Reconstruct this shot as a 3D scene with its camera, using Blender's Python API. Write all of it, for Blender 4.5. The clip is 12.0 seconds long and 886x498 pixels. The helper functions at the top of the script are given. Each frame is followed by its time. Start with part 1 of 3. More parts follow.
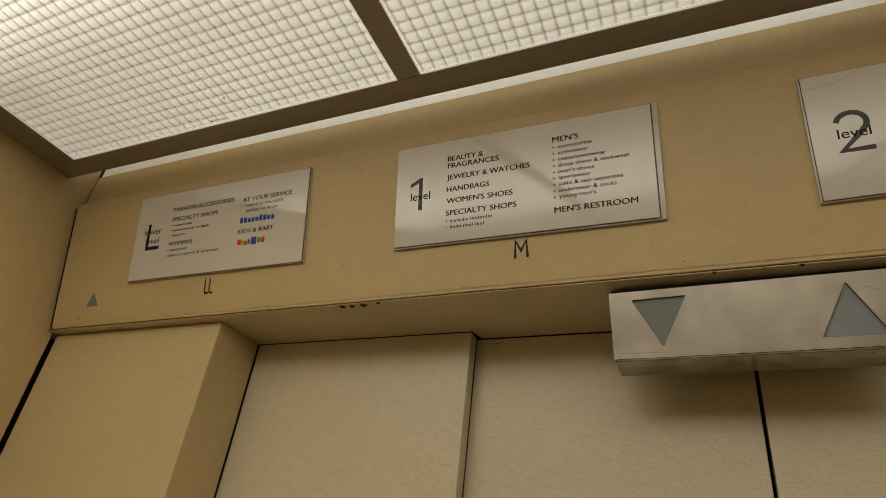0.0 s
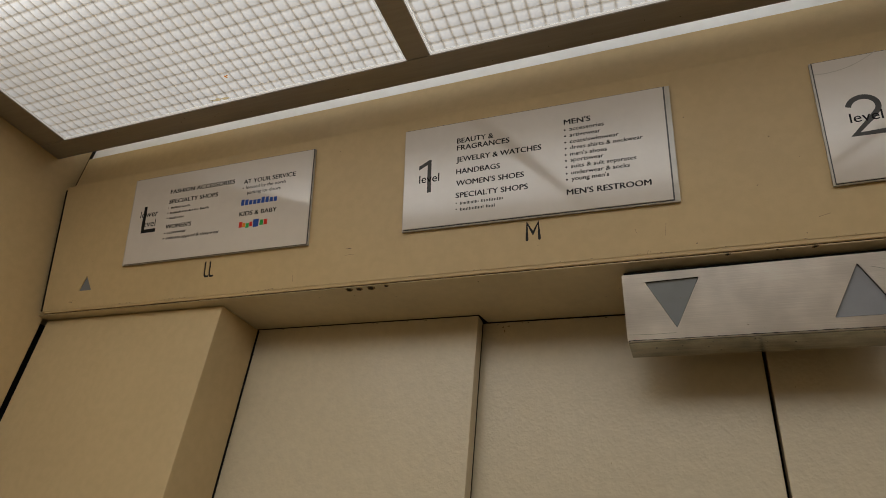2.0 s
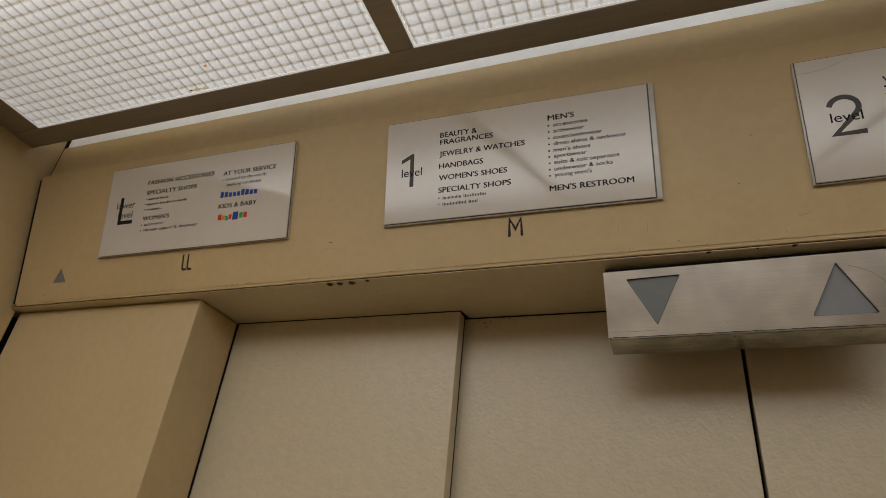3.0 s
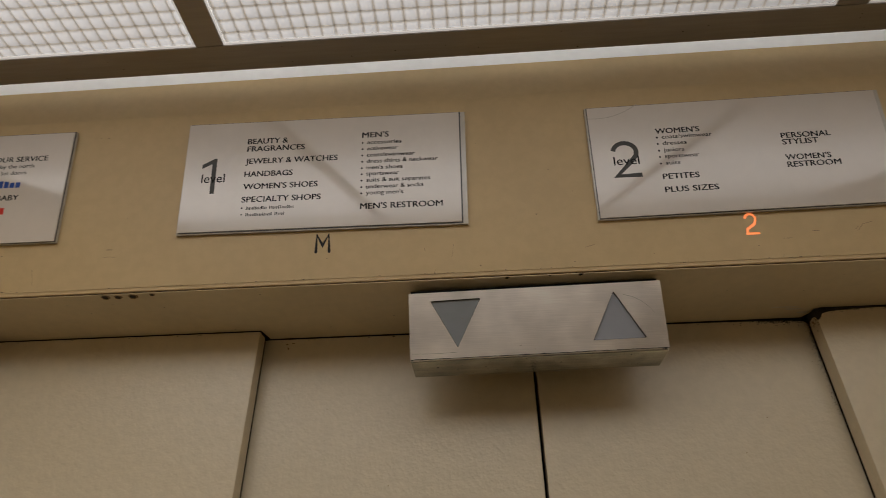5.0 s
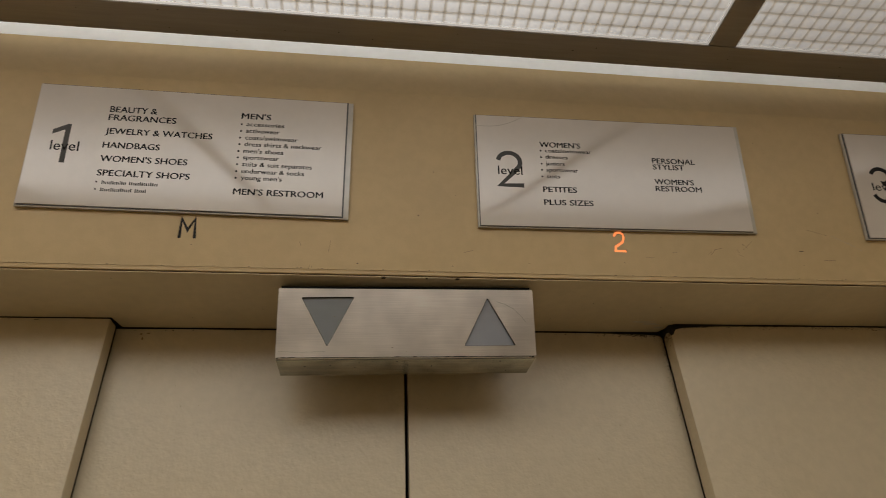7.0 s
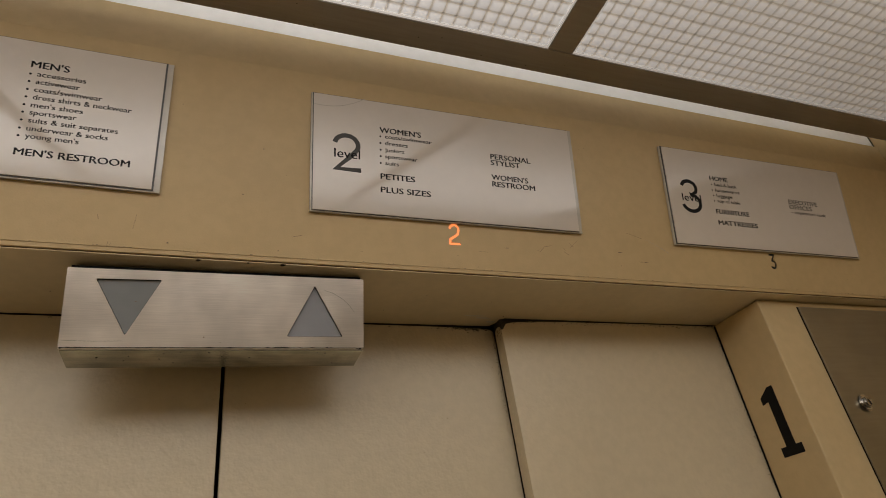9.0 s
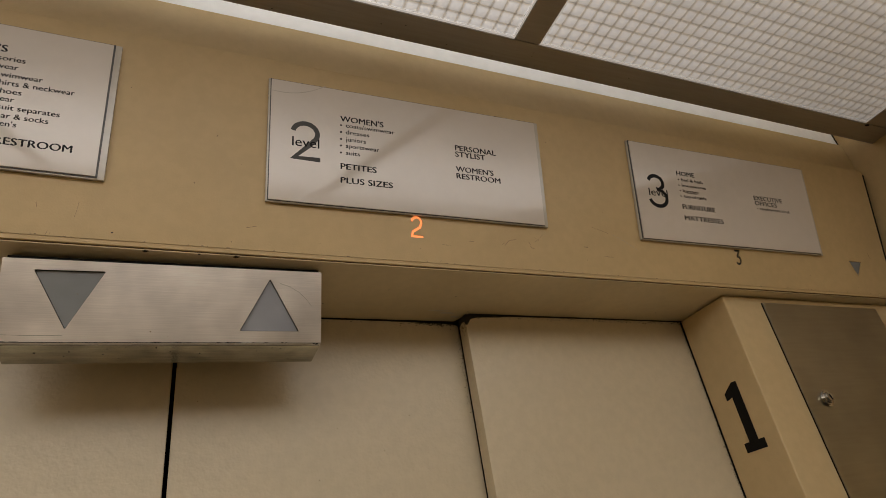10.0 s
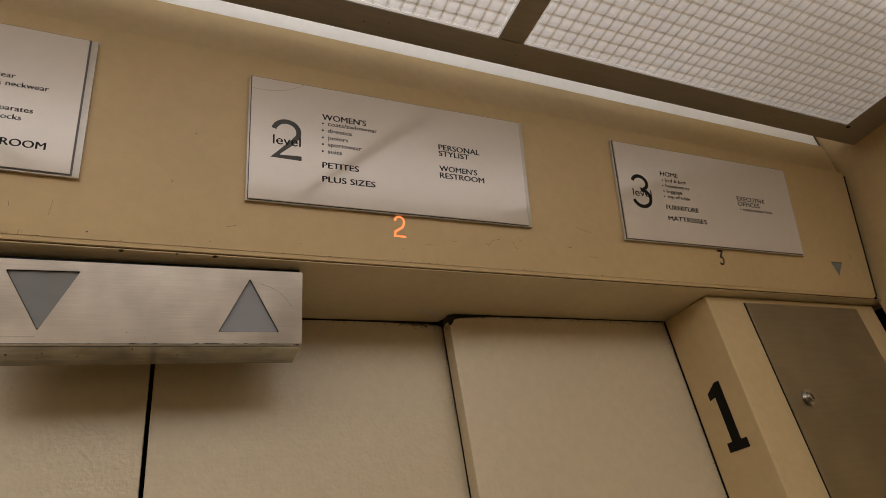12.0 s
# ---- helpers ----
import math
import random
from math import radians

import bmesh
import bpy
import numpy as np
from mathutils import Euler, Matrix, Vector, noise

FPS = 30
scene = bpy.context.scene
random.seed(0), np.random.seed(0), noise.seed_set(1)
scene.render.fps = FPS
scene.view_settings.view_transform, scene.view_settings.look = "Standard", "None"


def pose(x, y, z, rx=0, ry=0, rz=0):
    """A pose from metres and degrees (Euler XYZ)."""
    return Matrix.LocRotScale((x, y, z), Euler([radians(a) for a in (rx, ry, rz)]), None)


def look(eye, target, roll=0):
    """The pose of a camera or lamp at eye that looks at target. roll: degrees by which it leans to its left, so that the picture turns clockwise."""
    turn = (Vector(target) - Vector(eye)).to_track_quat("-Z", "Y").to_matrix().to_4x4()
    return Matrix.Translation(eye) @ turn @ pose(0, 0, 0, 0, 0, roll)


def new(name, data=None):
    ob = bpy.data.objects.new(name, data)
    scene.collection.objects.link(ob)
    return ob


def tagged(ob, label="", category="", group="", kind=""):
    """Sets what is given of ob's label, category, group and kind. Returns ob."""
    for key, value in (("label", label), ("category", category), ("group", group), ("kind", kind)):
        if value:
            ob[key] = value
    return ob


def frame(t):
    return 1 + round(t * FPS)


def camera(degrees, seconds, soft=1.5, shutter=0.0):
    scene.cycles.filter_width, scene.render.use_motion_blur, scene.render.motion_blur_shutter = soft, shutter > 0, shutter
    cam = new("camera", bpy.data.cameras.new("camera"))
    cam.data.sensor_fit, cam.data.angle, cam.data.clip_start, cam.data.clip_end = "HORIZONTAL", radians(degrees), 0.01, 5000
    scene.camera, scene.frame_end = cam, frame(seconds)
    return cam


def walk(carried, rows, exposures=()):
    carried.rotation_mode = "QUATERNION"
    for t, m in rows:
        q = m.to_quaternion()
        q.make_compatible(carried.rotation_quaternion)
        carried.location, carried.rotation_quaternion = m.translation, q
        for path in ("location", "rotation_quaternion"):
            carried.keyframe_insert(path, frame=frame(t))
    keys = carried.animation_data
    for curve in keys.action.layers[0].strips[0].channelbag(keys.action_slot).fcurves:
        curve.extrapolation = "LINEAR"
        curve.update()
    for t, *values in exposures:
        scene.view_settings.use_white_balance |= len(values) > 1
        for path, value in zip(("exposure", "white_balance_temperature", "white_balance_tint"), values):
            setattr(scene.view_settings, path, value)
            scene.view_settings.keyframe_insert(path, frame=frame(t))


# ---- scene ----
cam = camera(72.4, 12.0, soft=0.5, shutter=0.35)
PATH = [
    (0, (-0.039, -0.534, 1.845), (-0.809, 0.998, 2.874), 7.6),
    (0.5, (-0.056, -0.545, 1.837), (-0.779, 1.015, 2.859), 6.6),
    (1, (-0.062, -0.543, 1.835), (-0.808, 1.008, 2.854), 8.2),
    (1.5, (-0.074, -0.544, 1.834), (-0.793, 1.019, 2.855), 7.3),
    (2, (-0.074, -0.538, 1.834), (-0.778, 1.034, 2.85), 6.6),
    (2.5, (-0.077, -0.534, 1.833), (-0.757, 1.054, 2.84), 6.6),
    (2.7, (-0.076, -0.534, 1.836), (-0.745, 1.063, 2.837), 6.4),
    (4.3, (-0.063, -0.525, 1.842), (-0.486, 1.128, 2.885), 3.7),
    (4.5, (-0.064, -0.52, 1.845), (-0.356, 1.154, 2.9), 1.9),
    (5, (-0.059, -0.51, 1.843), (-0.156, 1.159, 2.942), -0.9),
    (5.5, (-0.054, -0.504, 1.845), (-0.039, 1.171, 2.937), -1.6),
    (6, (-0.052, -0.504, 1.849), (0.045, 1.178, 2.927), -2.0),
    (6.5, (-0.049, -0.503, 1.851), (0.121, 1.175, 2.926), -2.5),
    (7, (-0.046, -0.502, 1.853), (0.212, 1.166, 2.927), -3.2),
    (7.5, (-0.04, -0.491, 1.856), (0.396, 1.148, 2.918), -5.7),
    (7.7, (-0.039, -0.484, 1.854), (0.488, 1.119, 2.928), -7.0),
    (9.3, (-0.01, -0.485, 1.86), (0.727, 1.077, 2.869), -8.7),
    (9.5, (-0.007, -0.475, 1.862), (0.758, 1.077, 2.865), -9.0),
    (10, (0.003, -0.476, 1.859), (0.78, 1.071, 2.862), -9.5),
    (10.5, (0.002, -0.475, 1.859), (0.797, 1.06, 2.864), -9.7),
    (11, (0.004, -0.475, 1.86), (0.807, 1.058, 2.863), -9.9),
    (11.5, (0.006, -0.474, 1.86), (0.818, 1.056, 2.86), -10.0),
    (12, (0.009, -0.474, 1.86), (0.822, 1.056, 2.858), -10.1),
]
walk(cam, [(t, look(eye, target, roll)) for t, eye, target, roll in PATH],
     exposures=[(0.0, -0.15, 7100, 2), (0.5, -0.17, 6650, 7), (2.5, -0.22, 6120, 8), (5.0, -0.24, 6150, 11), (6.5, -0.13, 6270, 10), (7.5, -0.09, 6380, 9), (9.5, 0.04, 6430, 12), (10.5, 0.06, 6460, 11), (11.0, 0.07, 6530, 13), (12.0, 0.06, 6550, 14)])

# ---- light: the panels of the luminous ceiling are the only lamps; the car is closed on all sides ----
world = bpy.data.worlds.new("world")
world.use_nodes = True
world.node_tree.nodes["Background"].inputs["Color"].default_value = (0.004, 0.004, 0.004, 1)
scene.world = world
scene.view_settings.exposure = 0.0
PANEL_EDGE, PANEL_CORE = 0.52, 3.95   # glow of the panels near the doors, and amidships, raised out of view to light the car
PANEL_COLOUR = (1.0, 0.968, 0.932)

# ---- plan, in metres: x along the doors, y into the doorway, z up ----
SOFFIT = 2.134
OPENING = 0.608
JAMB = 0.0755
WALL_W, WALL_E = -0.925, 0.938
BACK = -1.62
CEIL = 2.3575
CANOPY = 2.62
FAS_W, FAS_E = -0.914, 0.922
FAS_H = 0.1925
LEAN = math.hypot(0.046, 0.182)
FAS_O = Vector((0, -0.018, 2.136))
FAS_UP = Vector((0, -0.046, 0.182)) / LEAN
FAS_OUT = Vector((0, -0.182, -0.046)) / LEAN


def fascia_pose(x, s, out, turn=0.0):
    """A pose on the canted fascia: local x along it, local y up it, local z out of it."""
    o = FAS_O + FAS_UP * s + FAS_OUT * out
    m = Matrix(((1, 0, 0, x), (0, FAS_UP.y, FAS_OUT.y, o.y), (0, FAS_UP.z, FAS_OUT.z, o.z), (0, 0, 0, 1)))
    return m @ pose(0, 0, 0, 0, 0, turn)


# ---- materials ----
def material(name, colour, rough=0.5, metal=0.0, spec=0.5, coat=0.0, tint=0.06, stain=0.10, grain=90.0, bump=0.0, bump_scale=400.0, stretch=(1, 1, 1), broad_scale=5.0):
    """Principled surface with fine grain, broad stains and relief, in object space."""
    m = bpy.data.materials.new(name)
    m.use_nodes = True
    nt = m.node_tree
    p = nt.nodes["Principled BSDF"]
    p.inputs["Metallic"].default_value = metal
    p.inputs["Specular IOR Level"].default_value = spec
    p.inputs["Coat Weight"].default_value = coat
    p.inputs["Coat Roughness"].default_value = 0.05
    geo = nt.nodes.new("ShaderNodeNewGeometry")
    mp = nt.nodes.new("ShaderNodeMapping")
    mp.inputs["Scale"].default_value = stretch
    nt.links.new(geo.outputs["Position"], mp.inputs["Vector"])

    def cloud(scale, detail, low, high, a, b, drawn=False):
        n = nt.nodes.new("ShaderNodeTexNoise")
        n.inputs["Scale"].default_value, n.inputs["Detail"].default_value = scale, detail
        nt.links.new(mp.outputs["Vector"] if drawn else geo.outputs["Position"], n.inputs["Vector"])
        r = nt.nodes.new("ShaderNodeMapRange")
        r.interpolation_type = "SMOOTHSTEP"
        for key, value in (("From Min", low), ("From Max", high), ("To Min", a), ("To Max", b)):
            r.inputs[key].default_value = value
        nt.links.new(n.outputs["Fac"], r.inputs["Value"])
        return n, r

    fine, fine_r = cloud(grain, 4, 0.3, 0.7, 1 - tint, 1 + tint, True)
    broad, broad_r = cloud(broad_scale, 3, 0.15, 0.85, 1 - stain, 1 + stain * 0.6)
    mul = nt.nodes.new("ShaderNodeMath")
    mul.operation = "MULTIPLY"
    nt.links.new(fine_r.outputs["Result"], mul.inputs[0])
    nt.links.new(broad_r.outputs["Result"], mul.inputs[1])
    vm = nt.nodes.new("ShaderNodeVectorMath")
    vm.operation = "SCALE"
    vm.inputs[0].default_value = colour
    nt.links.new(mul.outputs[0], vm.inputs["Scale"])
    nt.links.new(vm.outputs["Vector"], p.inputs["Base Color"])
    spots, rough_r = cloud(23.0, 3, 0.15, 0.85, max(0.02, rough * 0.92), min(1, rough * 1.08))
    nt.links.new(rough_r.outputs["Result"], p.inputs["Roughness"])
    if bump:
        relief, relief_r = cloud(bump_scale, 2, 0.0, 1.0, 0.0, 1.0, True)
        b = nt.nodes.new("ShaderNodeBump")
        b.inputs["Strength"].default_value, b.inputs["Distance"].default_value = 1.0, bump
        nt.links.new(relief_r.outputs["Result"], b.inputs["Height"])
        nt.links.new(b.outputs["Normal"], p.inputs["Normal"])
    return m


def glowing(name, colour, strength):
    m = bpy.data.materials.new(name)
    m.use_nodes = True
    p = m.node_tree.nodes["Principled BSDF"]
    p.inputs["Base Color"].default_value = (0.8, 0.8, 0.78, 1)
    p.inputs["Emission Color"].default_value = (*colour, 1)
    p.inputs["Emission Strength"].default_value = strength
    p.inputs["Roughness"].default_value = 0.4
    return m


def luminous(name, colour, edge, core, base, moulded=True):
    """A moulded white light panel: made brighter amidships, out of view, to light the car; each moulded cell is
    brightest at its middle, with its one-sided shading put into the glow.
    """
    m = glowing(name, colour, 1.0)
    nt = m.node_tree
    p = nt.nodes["Principled BSDF"]
    p.inputs["Roughness"].default_value = 0.25
    p.inputs["Base Color"].default_value = base
    geo = nt.nodes.new("ShaderNodeNewGeometry")
    xyz = nt.nodes.new("ShaderNodeSeparateXYZ")
    nt.links.new(geo.outputs["Position"], xyz.inputs[0])

    def calc(op, a, b=None, c=None):
        n = nt.nodes.new("ShaderNodeMath")
        n.operation = op
        for k, v in enumerate((a, b, c)):
            if v is None:
                continue
            if isinstance(v, (int, float)):
                n.inputs[k].default_value = v
            else:
                nt.links.new(v, n.inputs[k])
        return n.outputs[0]

    def ramp(v, f0, f1, t0, t1):
        r = nt.nodes.new("ShaderNodeMapRange")
        r.interpolation_type = "SMOOTHSTEP"
        for key, value in (("From Min", f0), ("From Max", f1), ("To Min", t0), ("To Max", t1)):
            r.inputs[key].default_value = value
        nt.links.new(v, r.inputs["Value"])
        return r.outputs["Result"]

    fx = calc("PINGPONG", calc("ADD", xyz.outputs["X"], 0.073 + 1.4), 0.007)
    fy = calc("PINGPONG", calc("ADD", xyz.outputs["Y"], 0.137 + 2.8), 0.007)
    cell = calc("MULTIPLY", ramp(fx, 0.0004, 0.0025, 0.52, 1.0), ramp(fy, 0.0004, 0.0025, 0.52, 1.0))
    if moulded:
        hue = nt.nodes.new("ShaderNodeMix")
        hue.data_type = "RGBA"
        nt.links.new(cell, hue.inputs[0])
        hue.inputs[6].default_value, hue.inputs[7].default_value = (1.0, 0.84, 0.64, 1), (*colour, 1)
        nt.links.new(hue.outputs[2], p.inputs["Emission Color"])
    # one side of every cell is brighter: its shading is put into the glow
    slant_y = calc("FRACT", calc("DIVIDE", calc("ADD", xyz.outputs["Y"], 0.137 + 2.8), 0.014))
    slant_x = calc("FRACT", calc("DIVIDE", calc("ADD", xyz.outputs["X"], 0.073 + 1.4), 0.014))
    cell = calc("MULTIPLY", cell, calc("MULTIPLY", ramp(slant_y, 0.0, 1.0, 1.20, 0.86), ramp(slant_x, 0.0, 1.0, 1.06, 0.96)))
    off = calc("ABSOLUTE", calc("ADD", xyz.outputs["Y"], 0.80))
    dust = nt.nodes.new("ShaderNodeTexNoise")
    dust.inputs["Scale"].default_value, dust.inputs["Detail"].default_value = 6.0, 6.0
    nt.links.new(geo.outputs["Position"], dust.inputs["Vector"])
    haze = ramp(dust.outputs["Fac"], 0.3, 0.7, 0.93, 1.04)
    # hand-set dimming of the glow: strong to the east near the doors, mild to the west
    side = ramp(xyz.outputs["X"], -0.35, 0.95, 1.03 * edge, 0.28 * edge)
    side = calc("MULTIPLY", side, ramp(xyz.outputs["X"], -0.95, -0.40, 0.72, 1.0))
    unseen_glow = calc("MULTIPLY", ramp(off, 0.10, 0.56, core - edge, 0.0), ramp(xyz.outputs["X"], -0.60, 0.95, 1.05, 0.58))
    nt.links.new(calc("MULTIPLY", calc("MULTIPLY", cell, haze) if moulded else haze, calc("ADD", side, unseen_glow)), p.inputs["Emission Strength"])
    return m


PAINT = material("beige_enamel", (0.552, 0.408, 0.208), rough=0.42, spec=0.36, tint=0.03, stain=0.09, bump=0.00005, bump_scale=700)
PANEL_PAINT = material("tan_enamel", (0.560, 0.425, 0.228), rough=0.55, tint=0.03, stain=0.06, bump=0.00004, bump_scale=600)
SOFFIT_PAINT = material("cream_soffit_enamel", (0.68, 0.578, 0.392), rough=0.34, tint=0.03, stain=0.10, bump=0.00006, bump_scale=500, broad_scale=9)
DOOR_PAINT = material("cream_door_enamel", (0.590, 0.502, 0.346), rough=0.33, tint=0.03, stain=0.05, bump=0.00032, bump_scale=240)
STEEL = material("brushed_steel", (0.92, 0.848, 0.780), rough=0.32, metal=1.0, tint=0.065, stain=0.36, grain=90, stretch=(0.3, 40, 40), broad_scale=14)
# the lantern's steel again, scuffed, with the underside's shade in its colour
UNDER_STEEL = material("shaded_scuffed_steel", (0.52, 0.51, 0.465), rough=0.24, metal=1.0, tint=0.12, stain=0.55, grain=40, stretch=(0.6, 6, 6), broad_scale=30)
DULL_STEEL = material("dull_steel", (0.385, 0.362, 0.30), rough=0.31, metal=1.0, tint=0.03, stain=0.22, grain=26, stretch=(0.6, 1, 9), bump=0.00001, bump_scale=700, broad_scale=9)
CHROME = material("chrome", (0.50, 0.48, 0.45), rough=0.16, metal=1.0, tint=0.02, stain=0.04)
BRONZE = material("bronze_aluminium", (0.36, 0.325, 0.28), rough=0.38, metal=0.25, tint=0.05, stain=0.12, grain=40, stretch=(0.5, 8, 8))
SHEET = material("white_sign_sheet", (0.622, 0.563, 0.497), rough=0.08, spec=0.5, coat=0.35, tint=0.01, stain=0.02)
ACRYLIC = material("clear_acrylic_edge", (0.50, 0.46, 0.39), rough=0.12, spec=0.7, tint=0.05, stain=0.1)
EDGE = material("dark_backing", (0.06, 0.055, 0.05), rough=0.3)
INK = material("black_print", (0.012, 0.012, 0.013), rough=0.35, spec=0.1, coat=0.0, tint=0.0, stain=0.0)
GREY_INK = material("grey_print", (0.085, 0.083, 0.080), rough=0.35, spec=0.1, coat=0.0, tint=0.0, stain=0.0)
BLUE_INK = material("blue_print", (0.03, 0.075, 0.30), rough=0.35, spec=0.1, coat=0.0, tint=0.0, stain=0.0)
RED_INK = material("red_print", (0.62, 0.045, 0.03), rough=0.35, spec=0.1, coat=0.0, tint=0.0, stain=0.0)
GREEN_INK = material("green_print", (0.05, 0.36, 0.08), rough=0.35, spec=0.1, coat=0.0, tint=0.0, stain=0.0)
ORANGE_INK = material("orange_print", (0.75, 0.26, 0.03), rough=0.35, spec=0.1, coat=0.0, tint=0.0, stain=0.0)
LENS = material("grey_arrow_lens", (0.18, 0.19, 0.20), rough=0.35, tint=0.02, stain=0.05)
# one lens in two tones: the reflection on each arrow is in its colour
UP_LENS = material("brighter_arrow_lens", (0.275, 0.282, 0.302), rough=0.4, tint=0.02, stain=0.12, broad_scale=14)
DOWN_LENS = material("darker_arrow_lens", (0.222, 0.231, 0.234), rough=0.4, tint=0.02, stain=0.14, broad_scale=14)
DARK_LENS = material("unlit_lens", (0.016, 0.015, 0.014), rough=0.4, spec=0.2)
LIT = glowing("lit_numeral", (1.0, 0.25, 0.07), 1.25)
LIT.node_tree.nodes["Principled BSDF"].inputs["Base Color"].default_value = (0.30, 0.09, 0.03, 1)
BLACK = material("black_vinyl", (0.010, 0.009, 0.008), rough=0.7, spec=0.12)
GRIME = material("black_grime", (0.02, 0.017, 0.013), rough=0.8, tint=0.3, stain=0.3)
BARE = material("bare_primer", (0.62, 0.58, 0.50), rough=0.6)
SCORCH = material("scorched_paint", (0.24, 0.16, 0.08), rough=0.7, tint=0.3, stain=0.3, grain=900)


def thin_stain(name, colour):
    """A thin stain that light shines through."""
    m = bpy.data.materials.new(name)
    m.use_nodes = True
    nt = m.node_tree
    thin = nt.nodes.new("ShaderNodeBsdfTranslucent")
    thin.inputs["Color"].default_value = (*colour, 1)
    nt.links.new(thin.outputs["BSDF"], nt.nodes["Material Output"].inputs["Surface"])
    return m


RUST = thin_stain("rust_film", (0.85, 0.38, 0.06))
GUM = thin_stain("yellowed_gum", (0.80, 0.68, 0.42))
WHITE = material("white_cove_paint", (0.92, 0.93, 0.94), rough=0.45, tint=0.02, stain=0.04)
CANOPY_PAINT = material("grey_canopy_paint", (0.62, 0.62, 0.61), rough=0.6)
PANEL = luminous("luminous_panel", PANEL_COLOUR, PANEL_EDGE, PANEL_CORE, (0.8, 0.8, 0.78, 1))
RIM = luminous("aged_white_plastic", (1.0, 0.94, 0.86), 0.50, 3.0, (0.52, 0.48, 0.42, 1), False)
# tones of unseen surfaces, chosen for the light they throw back
FLOOR = material("plain_grey_floor", (0.15, 0.144, 0.135), rough=0.5, stain=0.2)
BACK_PANEL = material("tan_wall_panel", (0.38, 0.35, 0.29), rough=0.4)
# near-black, so that the gaps behind panels and doors look unlit
VOID = material("unlit_gap_black", (0.02, 0.02, 0.02), rough=0.9)


# ---- mesh helpers ----
def thing(name, label, category, m=None, group="", kind=""):
    ob = new(name)
    ob.empty_display_size = 0.05
    ob.matrix_world = m or Matrix()
    return tagged(ob, label, category, group, kind)


def link(name, me, mat, parent=None, label="", m=None):
    ob = new(name, me)
    if not me.materials:
        me.materials.append(mat)
    if parent:
        ob.parent = parent
    if m:
        ob.matrix_basis = m
    if label:
        tagged(ob, label)
    return ob


def part(name, bm, mat, parent=None, label="", m=None, smooth=False):
    me = bpy.data.meshes.new(name)
    bmesh.ops.recalc_face_normals(bm, faces=bm.faces[:])
    bm.to_mesh(me)
    bm.free()
    if smooth:
        me.polygons.foreach_set("use_smooth", [True] * len(me.polygons))
    return link(name, me, mat, parent, label, m)


def structure(name, bm, mat, label, category):
    return tagged(part(name, bm, mat), label, category, kind="structure")


def block(bm, x0, x1, y0, y1, z0, z1, bevel=0.0, segments=2):
    made = bmesh.ops.create_cube(bm, size=1.0)["verts"]
    for v in made:
        v.co = Vector((x0 + (v.co.x + 0.5) * (x1 - x0), y0 + (v.co.y + 0.5) * (y1 - y0), z0 + (v.co.z + 0.5) * (z1 - z0)))
    if bevel:
        edges = {e for v in made for e in v.link_edges}
        bmesh.ops.bevel(bm, geom=list(edges), offset=bevel, segments=segments, profile=0.6, affect="EDGES")
    return bm


def one_block(*args, **kw):
    return block(bmesh.new(), *args, **kw)


def outline_mesh(name, outlines, depth):
    """A flat sheet of that depth below z = 0; outlines inside others are holes."""
    cu = bpy.data.curves.new(name, "CURVE")
    cu.dimensions, cu.fill_mode, cu.extrude = "2D", "BOTH", depth / 2
    for pts in outlines:
        sp = cu.splines.new("POLY")
        sp.points.add(len(pts) - 1)
        for q, (x, y) in zip(sp.points, pts):
            q.co = (x, y, 0, 1)
        sp.use_cyclic_u = True
    ob = bpy.data.objects.new(name, cu)
    me = bpy.data.meshes.new_from_object(ob)
    me.transform(Matrix.Translation((0, 0, -depth / 2)))
    bpy.data.objects.remove(ob)
    return me


def rect(x0, x1, y0, y1):
    return [(x0, y0), (x1, y0), (x1, y1), (x0, y1)]


def rounded(pts, r, n=4):
    """A polygon with rounded corners."""
    out = []
    for i, p in enumerate(pts):
        p, a, b = Vector(p), Vector(pts[i - 1]), Vector(pts[(i + 1) % len(pts)])
        u, v = (a - p).normalized(), (b - p).normalized()
        for k in range(n + 1):
            w = k / n
            q = p + u * r * (1 - w) ** 2 + v * r * w ** 2
            out.append((q.x, q.y))
    return out


def arc(cx, cy, rx, ry, a0, a1, n=14):
    return [(cx + rx * math.cos(radians(a0 + (a1 - a0) * k / n)), cy + ry * math.sin(radians(a0 + (a1 - a0) * k / n))) for k in range(n + 1)]


def ribbon(pts, width, round_caps=True):
    """The outline of a stroke along a line of points."""
    pts = [Vector(p) for p in pts]
    left, right = [], []
    for i, p in enumerate(pts):
        a = (p - pts[i - 1]).normalized() if i else None
        b = (pts[i + 1] - p).normalized() if i < len(pts) - 1 else None
        t = (a + b).normalized() if a and b else (a or b)
        n = Vector((-t.y, t.x))
        k = 1 / max(0.55, n.dot(Vector((-(a or b).y, (a or b).x))))
        left.append(p + n * k * width / 2)
        right.append(p - n * k * width / 2)

    def cap(p, d):
        n, r = Vector((-d.y, d.x)), width / 2
        return [p + (-n * math.cos(q) * -1 + d * math.sin(q)) * r for q in (math.pi * k / 8 for k in range(1, 8))] if round_caps else []

    end = cap(pts[-1], (pts[-1] - pts[-2]).normalized())
    start = cap(pts[0], (pts[0] - pts[1]).normalized())
    ring = left + end + right[::-1] + start
    return [(v.x, v.y) for v in ring]


